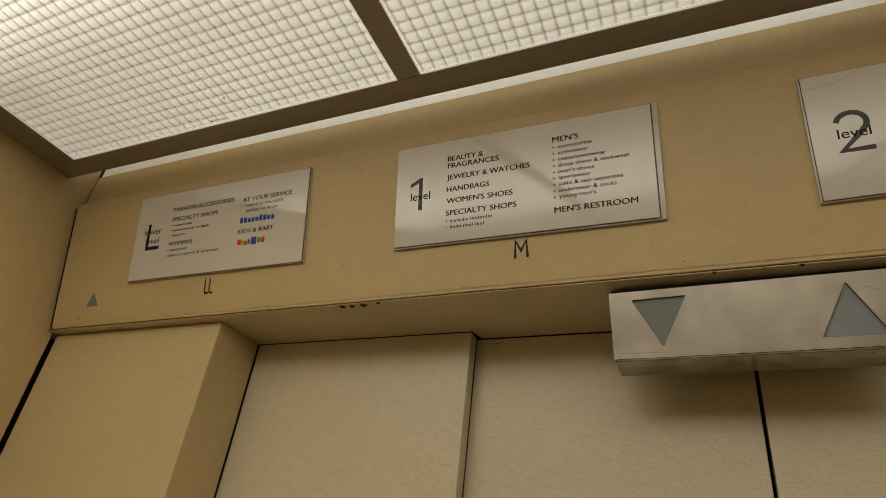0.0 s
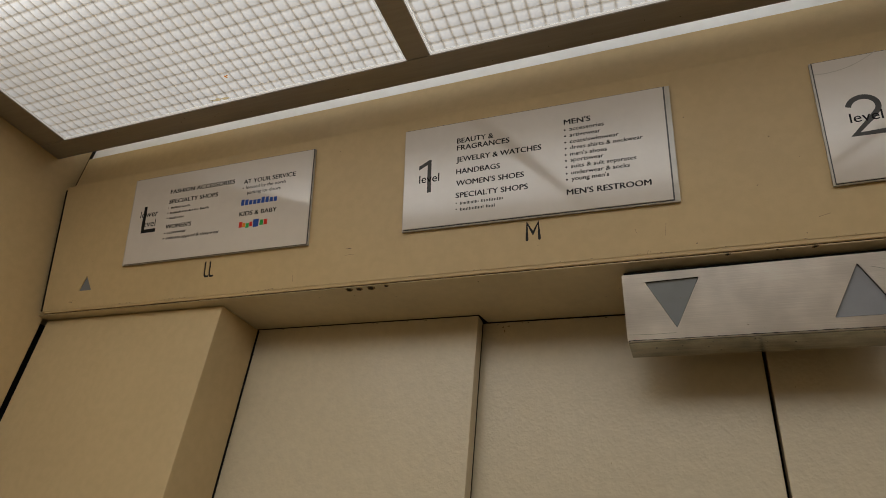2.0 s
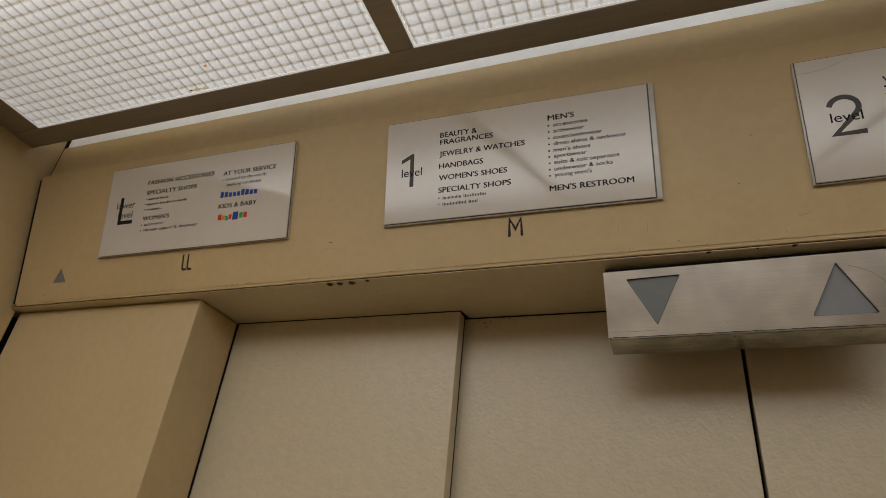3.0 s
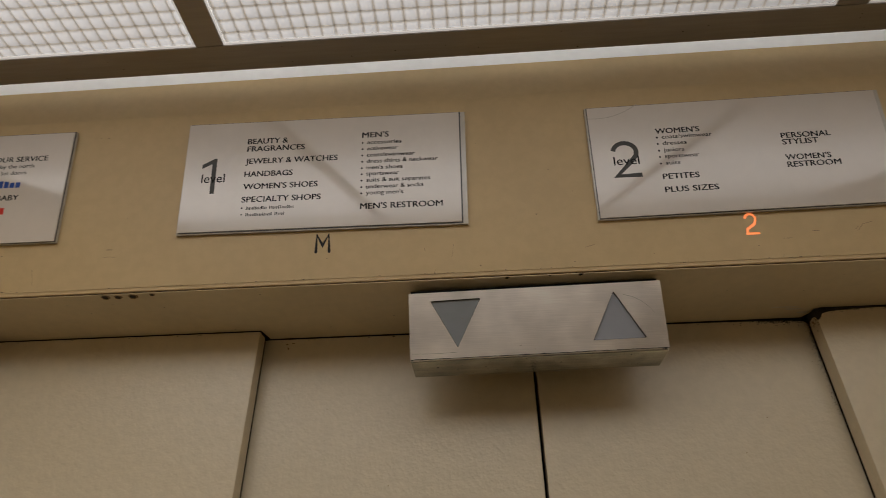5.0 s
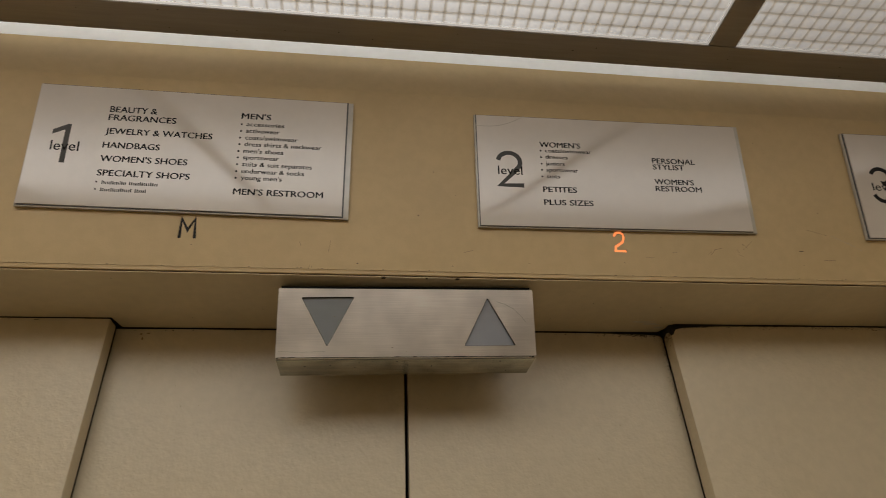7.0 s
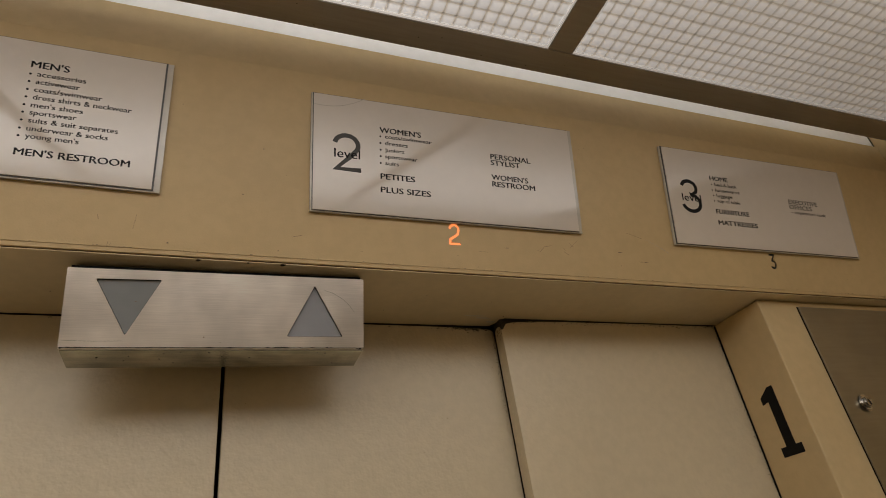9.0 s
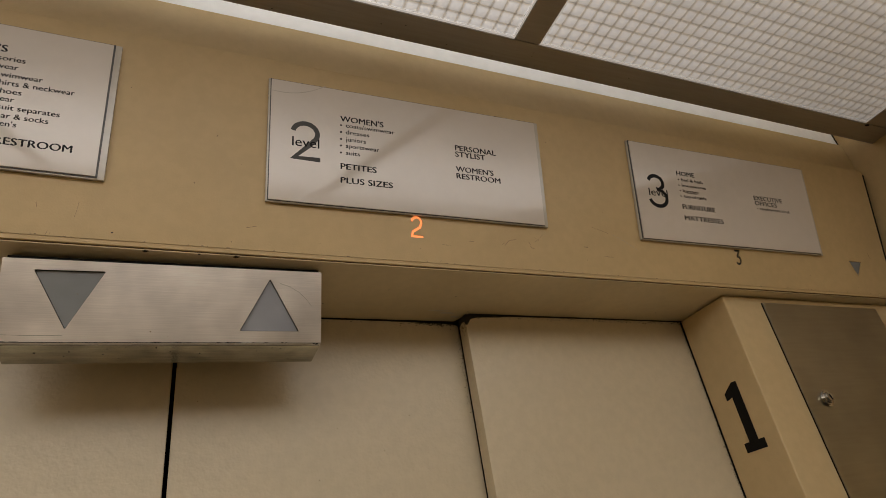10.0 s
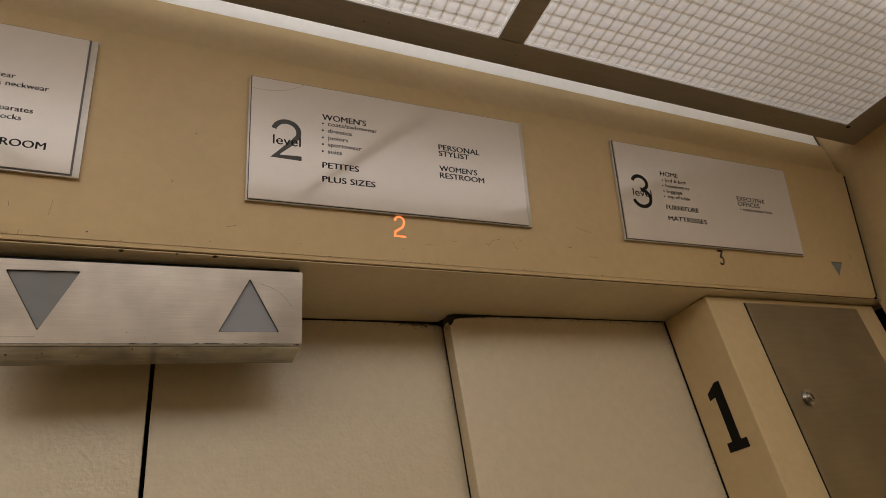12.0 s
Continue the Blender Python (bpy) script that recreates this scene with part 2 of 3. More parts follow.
def cylinder(r, depth, segments=32, bevel=0.0, r_top=None):
    """A round bar along z, from z = 0 up."""
    bm = bmesh.new()
    bmesh.ops.create_cone(bm, cap_ends=True, segments=segments, radius1=r, radius2=r if r_top is None else r_top, depth=depth)
    bmesh.ops.translate(bm, verts=bm.verts[:], vec=(0, 0, depth / 2))
    if bevel:
        bmesh.ops.bevel(bm, geom=[e for e in bm.edges if len({round(v.co.z, 6) for v in e.verts}) == 1], offset=bevel, segments=2, affect="EDGES")
    return bm


def text_mesh(text, width, cap, depth=0.00012, weight=0.05):
    """Raised print of a given cap height, drawn out to a given width."""
    cu = bpy.data.curves.new("print", "FONT")
    cu.body, cu.size, cu.extrude, cu.resolution_u, cu.offset = text, 1.0, 0.0, 3, 0.0
    ob = bpy.data.objects.new("print", cu)
    me = bpy.data.meshes.new_from_object(ob)
    bpy.data.objects.remove(ob)
    bm = bmesh.new()
    bm.from_mesh(me)
    xs = [v.co.x for v in bm.verts]
    low, high = min(xs), max(xs)
    # a second, slightly shifted impression gives the print its weight
    twin = bmesh.ops.duplicate(bm, geom=bm.faces[:])["geom"]
    bmesh.ops.translate(bm, verts=[g for g in twin if isinstance(g, bmesh.types.BMVert)], vec=(weight, weight * 0.36, 0.00002))
    bmesh.ops.transform(bm, matrix=Matrix.Diagonal((width / (high - low + weight), cap / 0.729, 1, 1)) @ Matrix.Translation((-low, 0, depth)), verts=bm.verts[:])
    bm.to_mesh(me)
    bm.free()
    return me


# ---- the car's shell ----
# floor, back wall and roof are unseen; their tones steer the bounced light
structure("floor", one_block(-0.96, 0.98, BACK - 0.03, 0.30, -0.03, 0.0), FLOOR, "unseen plain grey floor of the lift car", "floor")
structure("wall_west", one_block(WALL_W - 0.018, WALL_W, BACK, -0.006, 0.0, CANOPY, bevel=0.002), PAINT, "beige enamelled steel side wall of the lift car", "wall")
structure("wall_east", one_block(WALL_E, WALL_E + 0.018, BACK, -0.010, 0.0, CANOPY, bevel=0.002), PAINT, "beige enamelled steel side wall of the lift car", "wall")
structure("wall_south", one_block(-0.96, 0.98, BACK - 0.03, BACK, 0.0, CANOPY), BACK_PANEL, "unseen plain tan back wall of the lift car", "wall")
structure("canopy", one_block(-0.96, 0.98, BACK - 0.03, 0.30, CANOPY, CANOPY + 0.02), CANOPY_PAINT, "unseen grey roof above the luminous ceiling", "ceiling")
# near-black backings: the dark of the gaps and slots is put into their colour
structure("shaft_backing", one_block(-0.99, 1.01, 0.30, 0.33, -0.03, CANOPY), VOID, "near-black backing that darkens the gaps round the lift doors", "wall")
structure("header_gap_block", one_block(-0.952, 0.970, 0.060, 0.30, SOFFIT + 0.022, SOFFIT + 0.04), VOID, "near-black block that darkens the gap above the lift doors", "wall")
structure("slot_backing_west", one_block(-0.99, -0.965, -0.30, 0.30, 0.0, CANOPY), VOID, "near-black backing that darkens the slot beside the return panel", "wall")
structure("slot_backing_east", one_block(0.985, 1.01, -0.30, 0.30, 0.0, CANOPY), VOID, "near-black backing that darkens the slot beside the return panel", "wall")

# front return panels with their jambs
structure("return_panel_west", one_block(-0.9235, -OPENING, 0.0, JAMB, 0.0, SOFFIT - 0.0012, bevel=0.0016), PANEL_PAINT, "tan enamelled return panel beside the lift doors", "wall panel")
structure("return_panel_east", one_block(OPENING, 0.936, 0.0, JAMB, 0.0, SOFFIT - 0.0012, bevel=0.0022, segments=3), PANEL_PAINT, "tan enamelled return panel beside the lift doors", "wall panel")
# black strips put the dark of the gaps between jambs and doors into colour
for side, x, w in (("west", -OPENING - 0.0030, 0.0044), ("east", OPENING - 0.0005, 0.0032)):
    structure("gasket_" + side, one_block(x, x + w, JAMB + 0.0002, JAMB + 0.0013, 0.0, SOFFIT - 0.002), BLACK, "black strip drawn as the dark gap between jamb and lift door", "gasket")
SOFFIT_PLAN = [(-0.952, -0.0150), (0.970, -0.0150), (0.970, 0.0765), (0.2997, 0.0765), (0.2897, 0.0985), (-0.2892, 0.0985), (-0.2932, 0.0765), (-0.952, 0.0765)]

soffit = link("soffit", outline_mesh("soffit", [SOFFIT_PLAN], 0.0010), SOFFIT_PAINT, None, "", pose(0, 0, SOFFIT + 0.0010))
tagged(soffit, "cream enamelled soffit over the lift doorway", "soffit", kind="structure")

# upper wall and the white cove over it
structure("wall_north", one_block(-0.9150, 0.9325, -0.056, 0.0, 2.300, 2.3848, bevel=0.0015), PAINT, "beige enamelled band above the canted fascia", "wall")
structure("cove", one_block(-0.9120, 0.9285, -0.0535, 0.0, 2.3848, CANOPY, bevel=0.0), WHITE, "white painted cove lit from above the ceiling", "wall")

# black blocks fill the end gaps of the band to make them look dark
for side, x0, x1 in (("west", -0.9240, -0.9153), ("east", 0.9328, 0.9372)):
    structure("reveal_" + side, one_block(x0, x1, -0.0515, 0.0, 2.300, 2.440), BLACK, "black block drawn as the dark gap beside the band above the fascia", "gasket")

# ---- the canted fascia with its cut-out floor marks ----
H0, H1 = 0.0283, 0.0478   # foot and top of the floor marks on the fascia


def mark_ll():
    out = []
    for x in (-0.6290, -0.6212):
        out.append(ribbon([(x, H1 - 0.001), (x, H0 + 0.002), (x + 0.0015, H0), (x + 0.0058, H0)], 0.0029))
    return out


def mark_m():
    return [ribbon([(-0.2112, H0 + 0.0022), (-0.2106, H1), (-0.2048, H0 + 0.0085), (-0.1990, H1), (-0.1982, H0 + 0.0022)], 0.0031)]


def mark_two():
    return [ribbon(arc(0.2045, H1 - 0.0048, 0.0048, 0.0048, 165, -20, 12) + [(0.2078, H0 + 0.0095), (0.2003, H0 + 0.0045), (0.1998, H0), (0.2100, H0)], 0.0024)]


def mark_three():
    pts = [(0, 20), (9.5, 20), (9.5, 18.2), (6.2, 12.1)] + arc(4.9, 6, 5.3, 6.2, 60, -150, 12) + arc(4.9, 6, 2.5, 3.4, -150, 95, 12) + [(2.6, 9.4), (2.6, 11.8), (6.0, 17.2), (0, 17.2)]
    return [[(0.6236 + x * 0.00102, H0 + y * 0.00098) for x, y in pts]]


UP_TRI = [(-0.8491, 0.0266), (-0.8250, 0.0266), (-0.8379, 0.0474)]
DOWN_TRI = [(0.8403, 0.0478), (0.8530, 0.0268), (0.8657, 0.0478)]


def build_fascia():
    t = thing("floor_indicator_fascia", "beige enamelled canted fascia with cut-out floor marks above the lift doors", "fascia panel", fascia_pose(0, 0, 0))
    holes = mark_ll() + mark_m() + mark_two() + mark_three() + [rounded(UP_TRI, 0.0012), rounded(DOWN_TRI, 0.0012)]
    link("face", outline_mesh("face", [[(FAS_W, FAS_H), (FAS_W, 0.0018), (-0.70, 0.0023), (-0.45, 0.0029), (0.45, 0.0030), (0.72, 0.0024), (FAS_E, 0.0018), (FAS_E, FAS_H)]] + holes, 0.0018), PAINT, t)
    # added near-black filler that keeps light out behind the face
    bm = one_block(FAS_W + 0.004, FAS_E - 0.004, 0.0060, FAS_H - 0.001, -0.012, -0.0022)
    part("backing", bm, VOID, t)
    part("lower_lip", one_block(FAS_W + 0.002, FAS_E - 0.002, -0.0011, 0.0034, -0.0040, -0.0006, bevel=0.0007, segments=3), PAINT, t)
    # black strips added for the dark of the gaps at the fascia's ends
    for x0, x1 in ((FAS_W - 0.0068, FAS_W - 0.0004), (FAS_E + 0.0004, FAS_E + 0.0075)):
        part("end_gap_strip", one_block(x0, x1, 0.003, FAS_H - 0.003, -0.024, -0.0022), BLACK, t, "black recessed strip drawn as the dark end gap")
    for x0, x1, mat, label in ((-0.634, -0.610, DARK_LENS, "unlit dark floor mark"), (-0.216, -0.193, DARK_LENS, "unlit dark floor mark"), (0.194, 0.216, LIT, "glowing orange floor mark"), (0.620, 0.640, DARK_LENS, "unlit dark floor mark")):
        part("mark_lens", one_block(x0, x1, H0 - 0.004, H1 + 0.004, -0.0021, -0.0009), mat, t, label)
    for x0, x1 in ((-0.853, -0.821), (0.836, 0.870)):
        part("arrow_lens", one_block(x0, x1, 0.0235, 0.0515, -0.0021, -0.0010), LENS, t, "grey unlit arrow lens")
    return t


build_fascia()


# ---- directory signs ----
def sign(x0, x1, s0, s1, turn, design, label, lines, bars, numeral, word, back=(0.0012, 0.0012), left=0.0012, dark=(-0.001, 0.0004), ink=GREY_INK):
    """An acrylic directory sign. Lines and bars are in millimetres of the design size, from the lower left corner."""
    w, h = x1 - x0, s1 - s0
    t = thing("directory_sign", label, "sign", fascia_pose((x0 + x1) / 2, (s0 + s1) / 2, 0.0, turn), "floor directory signs")
    kx, ky = w / design[0], h / design[1]
    move = Matrix.Translation((-w / 2, -h / 2, 0.0))
    bx, by = back
    part("acrylic_holder", one_block(-w / 2 - left, w / 2 + bx, -h / 2 - by, h / 2 + 0.0011, 0.0003, 0.0034, bevel=0.0004), ACRYLIC, t, "clear acrylic holder")
    part("dark_insert", one_block(-w / 2 - dark[0], w / 2 + dark[1], -h / 2 - by * 0.4, h / 2 + 0.0008, 0.0034, 0.0040), EDGE, t, "dark edge of the insert")
    part("sheet", one_block(-w / 2, w / 2, -h / 2, h / 2, 0.0036, 0.0050, bevel=0.0003), SHEET, t, "glossy white printed sheet")
    for text, kind, x, y, width in lines:
        cap = 6.6 if kind == "h" else 4.9
        me = text_mesh(text, width * kx, cap * ky, weight=0.048 if kind == "h" else 0.030)
        link("lettering", me, INK, t, "", move @ Matrix.Translation((x * kx, y * ky, 0.00502)))
        if kind == "s":
            bm = bmesh.new()
            bmesh.ops.create_circle(bm, cap_ends=True, radius=0.0010, segments=12)
            part("bullet", bm, INK, t, "", move @ Matrix.Translation(((x - 4.9) * kx, (y + 1.7) * ky, 0.00514)))
    for x, y, width, height, mat, count in bars:
        # a word as a row of upright bars, one to a letter
        count = count * 2 if mat is INK and count > 1 else count
        bm, step = bmesh.new(), width / count
        for k in range(count):
            rise = height * (1.0, 0.74, 0.74, 0.92, 0.74)[(k * 3) % 5]
            block(bm, (x + k * step) * kx, (x + (k + (0.92 if count == 1 else 0.78 if mat is BLUE_INK else 0.52)) * step) * kx, y * ky, (y + rise) * ky, 0.0050, 0.00513)
        part("print_bar", bm, mat, t, "", move)
    link("numeral", outline_mesh("numeral", [[(x * kx, y * ky) for x, y in o] for o in numeral], 0.00008), ink, t, "large printed numeral", move @ Matrix.Translation((0, 0, 0.00510)))
    for text, x, y, width, cap in word:
        link("lettering", text_mesh(text, width * kx, cap * ky, 0.0002, 0.012), INK, t, "", move @ Matrix.Translation((x * kx, y * ky, 0.00502)))
    return t


NUM_L = [[(24.5, 87.0), (30.0, 87.0), (30.0, 51.0), (52.0, 51.0), (52.0, 45.5), (24.5, 45.5)]]
NUM_1 = [[(30.6, 42.0), (35.6, 42.0), (35.6, 82.5), (32.6, 82.5), (19.5, 76.0), (19.5, 71.2), (30.6, 76.4)]]
NUM_2 = [ribbon(arc(33.4, 73.2, 12.0, 10.8, 170, -28, 16) + [(38.0, 61.0), (23.0, 46.0), (48.2, 46.0)], 4.9, False)]
NUM_3 = [ribbon(arc(33.0, 76.5, 11.6, 9.4, 165, -78, 14) + arc(33.4, 56.0, 14.0, 11.6, 82, -165, 16), 4.9, False)]

sign(-0.7668, -0.4758, 0.0546, 0.1778, -0.35, (314.5, 133.0), "white printed lower level directory sign in an acrylic holder", [
    ("FASHION ACCESSORIES", "h", 70.9, 101.6, 117.3), ("SPECIALTY SHOPS", "h", 71.1, 86.0, 89.4), ("WOMEN'S", "h", 71.3, 47.2, 47.7),
    ("activewear", "s", 76.1, 38.8, 34.8), ("intimate apparel & sleepwear", "s", 75.5, 30.6, 95.5), ("AT YOUR SERVICE", "h", 203.5, 98.3, 85.5),
    ("located by the north", "s", 208.4, 90.3, 65.8), ("parking lot doors", "h2", 211.7, 82.1, 54.9), ("KIDS & BABY", "h", 202.3, 50.6, 61.6),
], [(76.3, 77.6, 19.5, 3.3, INK, 6), (97.8, 77.6, 15.0, 3.3, INK, 4), (75.6, 69.7, 21.0, 3.3, INK, 6), (98.8, 69.7, 20.0, 3.3, INK, 4), (121.0, 69.7, 8.0, 3.3, INK, 2), (131.2, 69.7, 16.0, 3.3, INK, 4), (76.3, 61.6, 27.0, 3.3, INK, 7),
    (71.0, 78.9, 1.7, 1.5, INK, 1), (71.0, 71.0, 1.7, 1.5, INK, 1), (71.0, 62.9, 1.7, 1.5, INK, 1), (203.3, 66.0, 60.6, 8.6, BLUE_INK, 9),
    (203.7, 34.0, 6.0, 8.0, RED_INK, 1), (209.6, 34.0, 5.2, 6.0, ORANGE_INK, 1), (215.2, 32.6, 5.6, 6.4, GREEN_INK, 1), (221.2, 34.0, 5.0, 6.6, RED_INK, 1), (227.3, 32.4, 9.6, 11.0, BLUE_INK, 1), (238.0, 34.0, 6.0, 7.6, GREEN_INK, 1), (244.6, 34.0, 6.0, 7.6, RED_INK, 1)],
    NUM_L, [("lower", 18.7, 69.9, 34.5, 10.5), ("level", 24.0, 54.7, 26.7, 10.5)], left=0.0034, dark=(-0.001, 0.0010), ink=INK)

sign(-0.3500, -0.0672, 0.0543, 0.1755, -0.55, (301.5, 124.5), "white printed first level directory sign in a doubled acrylic holder", [
    ("BEAUTY &", "h", 67.9, 97.9, 45.2), ("FRAGRANCES", "h", 68.0, 89.0, 64.5), ("JEWELRY & WATCHES", "h", 67.4, 74.4, 101.8), ("HANDBAGS", "h", 67.3, 59.5, 53.5),
    ("WOMEN'S SHOES", "h", 67.4, 45.3, 81.3), ("SPECIALTY SHOPS", "h", 66.9, 30.6, 85.9), ("MEN'S", "h", 195.2, 99.2, 29.6), ("accessories", "s", 200.9, 91.3, 37.8),
    ("activewear", "s", 201.0, 84.0, 33.6), ("coats/swimwear", "s", 200.9, 76.5, 52.4), ("dress shirts & neckwear", "s", 201.0, 69.3, 76.7), ("men's shoes", "s", 200.7, 61.9, 39.4),
    ("sportswear", "s", 200.8, 55.0, 35.2), ("suits & suit separates", "s", 200.9, 47.7, 68.5), ("underwear & socks", "s", 200.8, 40.3, 61.4), ("young men's", "s", 200.9, 33.4, 39.8),
    ("MEN'S RESTROOM", "h", 195.0, 17.8, 87.2),
], [(72.7, 22.3, 23.0, 3.5, INK, 7), (97.8, 22.3, 27.0, 3.5, INK, 7), (72.7, 15.1, 29.0, 3.5, INK, 8), (104.0, 15.1, 11.0, 3.5, INK, 3), (67.2, 23.6, 1.7, 1.5, INK, 1), (67.2, 16.4, 1.7, 1.5, INK, 1)], NUM_1, [("level", 20.1, 54.6, 26.0, 10.5)], back=(0.0062, 0.0022), dark=(-0.001, 0.0014))

sign(0.0640, 0.3470, 0.0503, 0.1706, 0.5, (300.5, 129.0), "white printed second level directory sign with a cracked corner", [
    ("WOMEN'S", "h", 68.2, 92.6, 46.1), ("coats/swimwear", "s", 74.0, 86.4, 52.0), ("dresses", "s", 73.9, 78.7, 24.8), ("juniors", "s", 73.9, 70.8, 20.9),
    ("sportswear", "s", 73.8, 63.4, 35.1), ("suits", "s", 73.7, 55.6, 14.8), ("PETITES", "h", 68.3, 39.3, 37.3), ("PLUS SIZES", "h", 68.2, 24.4, 54.3),
    ("PERSONAL", "h", 195.1, 78.2, 50.5), ("STYLIST", "h", 194.9, 70.6, 36.9), ("WOMEN'S", "h", 194.6, 52.8, 45.8), ("RESTROOM", "h", 194.7, 44.5, 53.7),
], [], NUM_2, [("level", 20.8, 58.4, 26.5, 10.5)], back=(0.0050, 0.0016), left=0.0022, dark=(0.0007, 0.0004))

sign(0.4790, 0.7786, 0.0507, 0.1730, 0.6, (319.5, 131.0), "white printed third level directory sign in an acrylic holder", [
    ("HOME", "h", 71.0, 91.4, 31.1), ("bed & bath", "s", 77.7, 83.6, 37.0), ("housewares", "s", 76.9, 75.7, 41.7), ("luggage", "s", 77.3, 68.0, 27.0), ("top of table", "s", 77.1, 60.5, 39.0),
    ("FURNITURE", "h", 71.4, 44.5, 56.4), ("MATTRESSES", "h", 71.6, 29.3, 67.5), ("EXECUTIVE", "h", 205.9, 70.9, 55.8), ("OFFICES", "h", 205.8, 63.1, 43.4), ("employment kiosk", "s", 213.6, 56.3, 60.1),
], [], NUM_3, [("level", 19.3, 58.1, 30.7, 10.5)], back=(0.0046, 0.0018), left=0.0026, dark=(0.0015, 0.0004), ink=INK)


# ---- the car lantern under the soffit ----
def build_lantern():
    up, out = Vector((0, -0.0185, 0.0625)).normalized(), Vector((0, -0.0625, -0.0185)).normalized()
    m = Matrix(((1, 0, 0, 0), (0, up.y, out.y, 0.0115), (0, up.z, out.z, 2.0650), (0, 0, 0, 1)))
    t = thing("direction_lantern", "brushed steel direction lantern with two grey arrows under the soffit", "lantern", m @ pose(0, 0, 0, 0, 0, 0.65))
    x0, x1, top = -0.1212, 0.1156, 0.0640
    # black block rises past the plate to paint the dark gap under the soffit
    part("inner_gap_block", one_block(x0 + 0.0016, x1 - 0.0016, 0.004, top + 0.0030, -0.030, -0.0050), BLACK, t, "black inner block, also drawn as the dark gap above the plate")
    down = rounded([(-0.1008, 0.0558), (-0.0766, 0.0108), (-0.0530, 0.0565)], 0.0016)
    upw = rounded([(0.0480, 0.0110), (0.0967, 0.0112), (0.0714, 0.0563)], 0.0016)
    link("front_plate", outline_mesh("front_plate", [rounded(rect(x0, x1, 0.0014, top), 0.0008), down, upw], 0.0014), STEEL, t)
    part("fold", one_block(x0, x1, 0.0, 0.0024, -0.004, -0.0003, bevel=0.0011, segments=3), STEEL, t)
    part("bottom_plate", one_block(x0 + 0.0005, x1 - 0.0005, 0.0, 0.0014, -0.0395, -0.003, bevel=0.0003), UNDER_STEEL, t, "scuffed underside with shade put into its colour", pose(0, 0, 0, -16.5, 0, 0))
    for x in (x0, x1 - 0.0014):
        part("side_plate", one_block(x, x + 0.0014, 0.001, top - 0.002, -0.036, -0.0015), STEEL, t)
    for ring in (down, upw):
        cx, cy = sum(p[0] for p in ring) / len(ring), sum(p[1] for p in ring) / len(ring)
        inner = [(cx + (x - cx) * 0.972, cy + (y - cy) * 0.972) for x, y in ring]
        outer = [(cx + (x - cx) * 1.04, cy + (y - cy) * 1.04) for x, y in ring]
        # black ring in place of the inner shade of the recessed arrow
        link("recess_ring", outline_mesh("recess_ring", [outer, inner], 0.0005), BLACK, t, "black ring drawn as the shade in the arrow's recess", pose(0, 0, -0.0015))
    part("arrow_lens", one_block(-0.106, -0.048, 0.004, 0.0610, -0.0045, -0.0021), DOWN_LENS, t, "grey unlit arrow lens pointing down")
    part("arrow_lens", one_block(0.043, 0.100, 0.005, 0.0605, -0.0045, -0.0021), UP_LENS, t, "grey unlit arrow lens pointing up")
    return t


build_lantern()


# ---- lift doors: two leading panels behind, two trailing panels in front ----
def door_panel(name, x0, x1, y0, y1, label):
    t = thing(name, label, "lift door", pose((x0 + x1) / 2, y0, 0.008), "lift door panels")
    w = (x1 - x0) / 2
    # an added black strip darkens the gap behind each trailing panel's edge
    if name == "trailing_door_panel":
        x = -w + 0.0002 if x0 > 0 else w - 0.0052
        part("panel_gap_strip", one_block(x, x + 0.005, y1 - y0 + 0.0002, y1 - y0 + 0.0030, 0.0, 2.123), BLACK, t, "black strip drawn as the dark gap behind the panel")
    part("leaf", one_block(-w, w, 0.0, y1 - y0, 0.0, 2.1252, bevel=0.0010, segments=2), DOOR_PAINT, t)
    return t


door_panel("leading_door_panel", -0.345, -0.0013, 0.1000, 0.120, "cream enamelled leading lift door panel, closed")
door_panel("leading_door_panel", 0.0023, 0.345, 0.1000, 0.120, "cream enamelled leading lift door panel, closed")
door_panel("trailing_door_panel", -0.665, -0.2942, 0.0772, 0.0950, "cream enamelled trailing lift door panel, closed")
door_panel("trailing_door_panel", 0.2937, 0.665, 0.0772, 0.0950, "cream enamelled trailing lift door panel with grimy edge")


# ---- steel access panel with its lock, and the car number ----
def build_access():
    t = thing("access_panel", "dull brushed steel access panel with a key lock", "access panel", pose(0.780, 0.0, 1.10))
    # black sheet, a little larger than the plate, draws its edge shadow
    part("plate_shadow", one_block(-0.1105, 0.1105, -0.0014, -0.0002, -0.0005, 1.0250), BLACK, t, "black sheet drawn as the shadow line round the plate")
    part("plate", one_block(-0.110, 0.110, -0.0032, -0.0014, 0.0, 1.0245, bevel=0.0003), DULL_STEEL, t)
    lock = part("lock", cylinder(0.0096, 0.0030, 40, 0.0012), CHROME, t, "chrome lock rosette", pose(-0.0765, -0.0032, 0.901, 90, 0, 0))
    # the shadow round the barrel is a black ring
    part("shadow_ring", cylinder(0.0070, 0.0021, 32), BLACK, lock, "black ring drawn as the shadow round the barrel", pose(0, 0, 0.0007))
    part("barrel", cylinder(0.0066, 0.0046, 32, 0.0010, 0.0058), CHROME, lock, "chrome lock barrel", pose(0, 0, 0.0018))
    part("keyhole", one_block(-0.0010, 0.0010, -0.0036, 0.0036, 0.0060, 0.0066), BLACK, lock, "black key slot", pose(0, 0, 0, 0, 0, 20))
    return t


build_access()


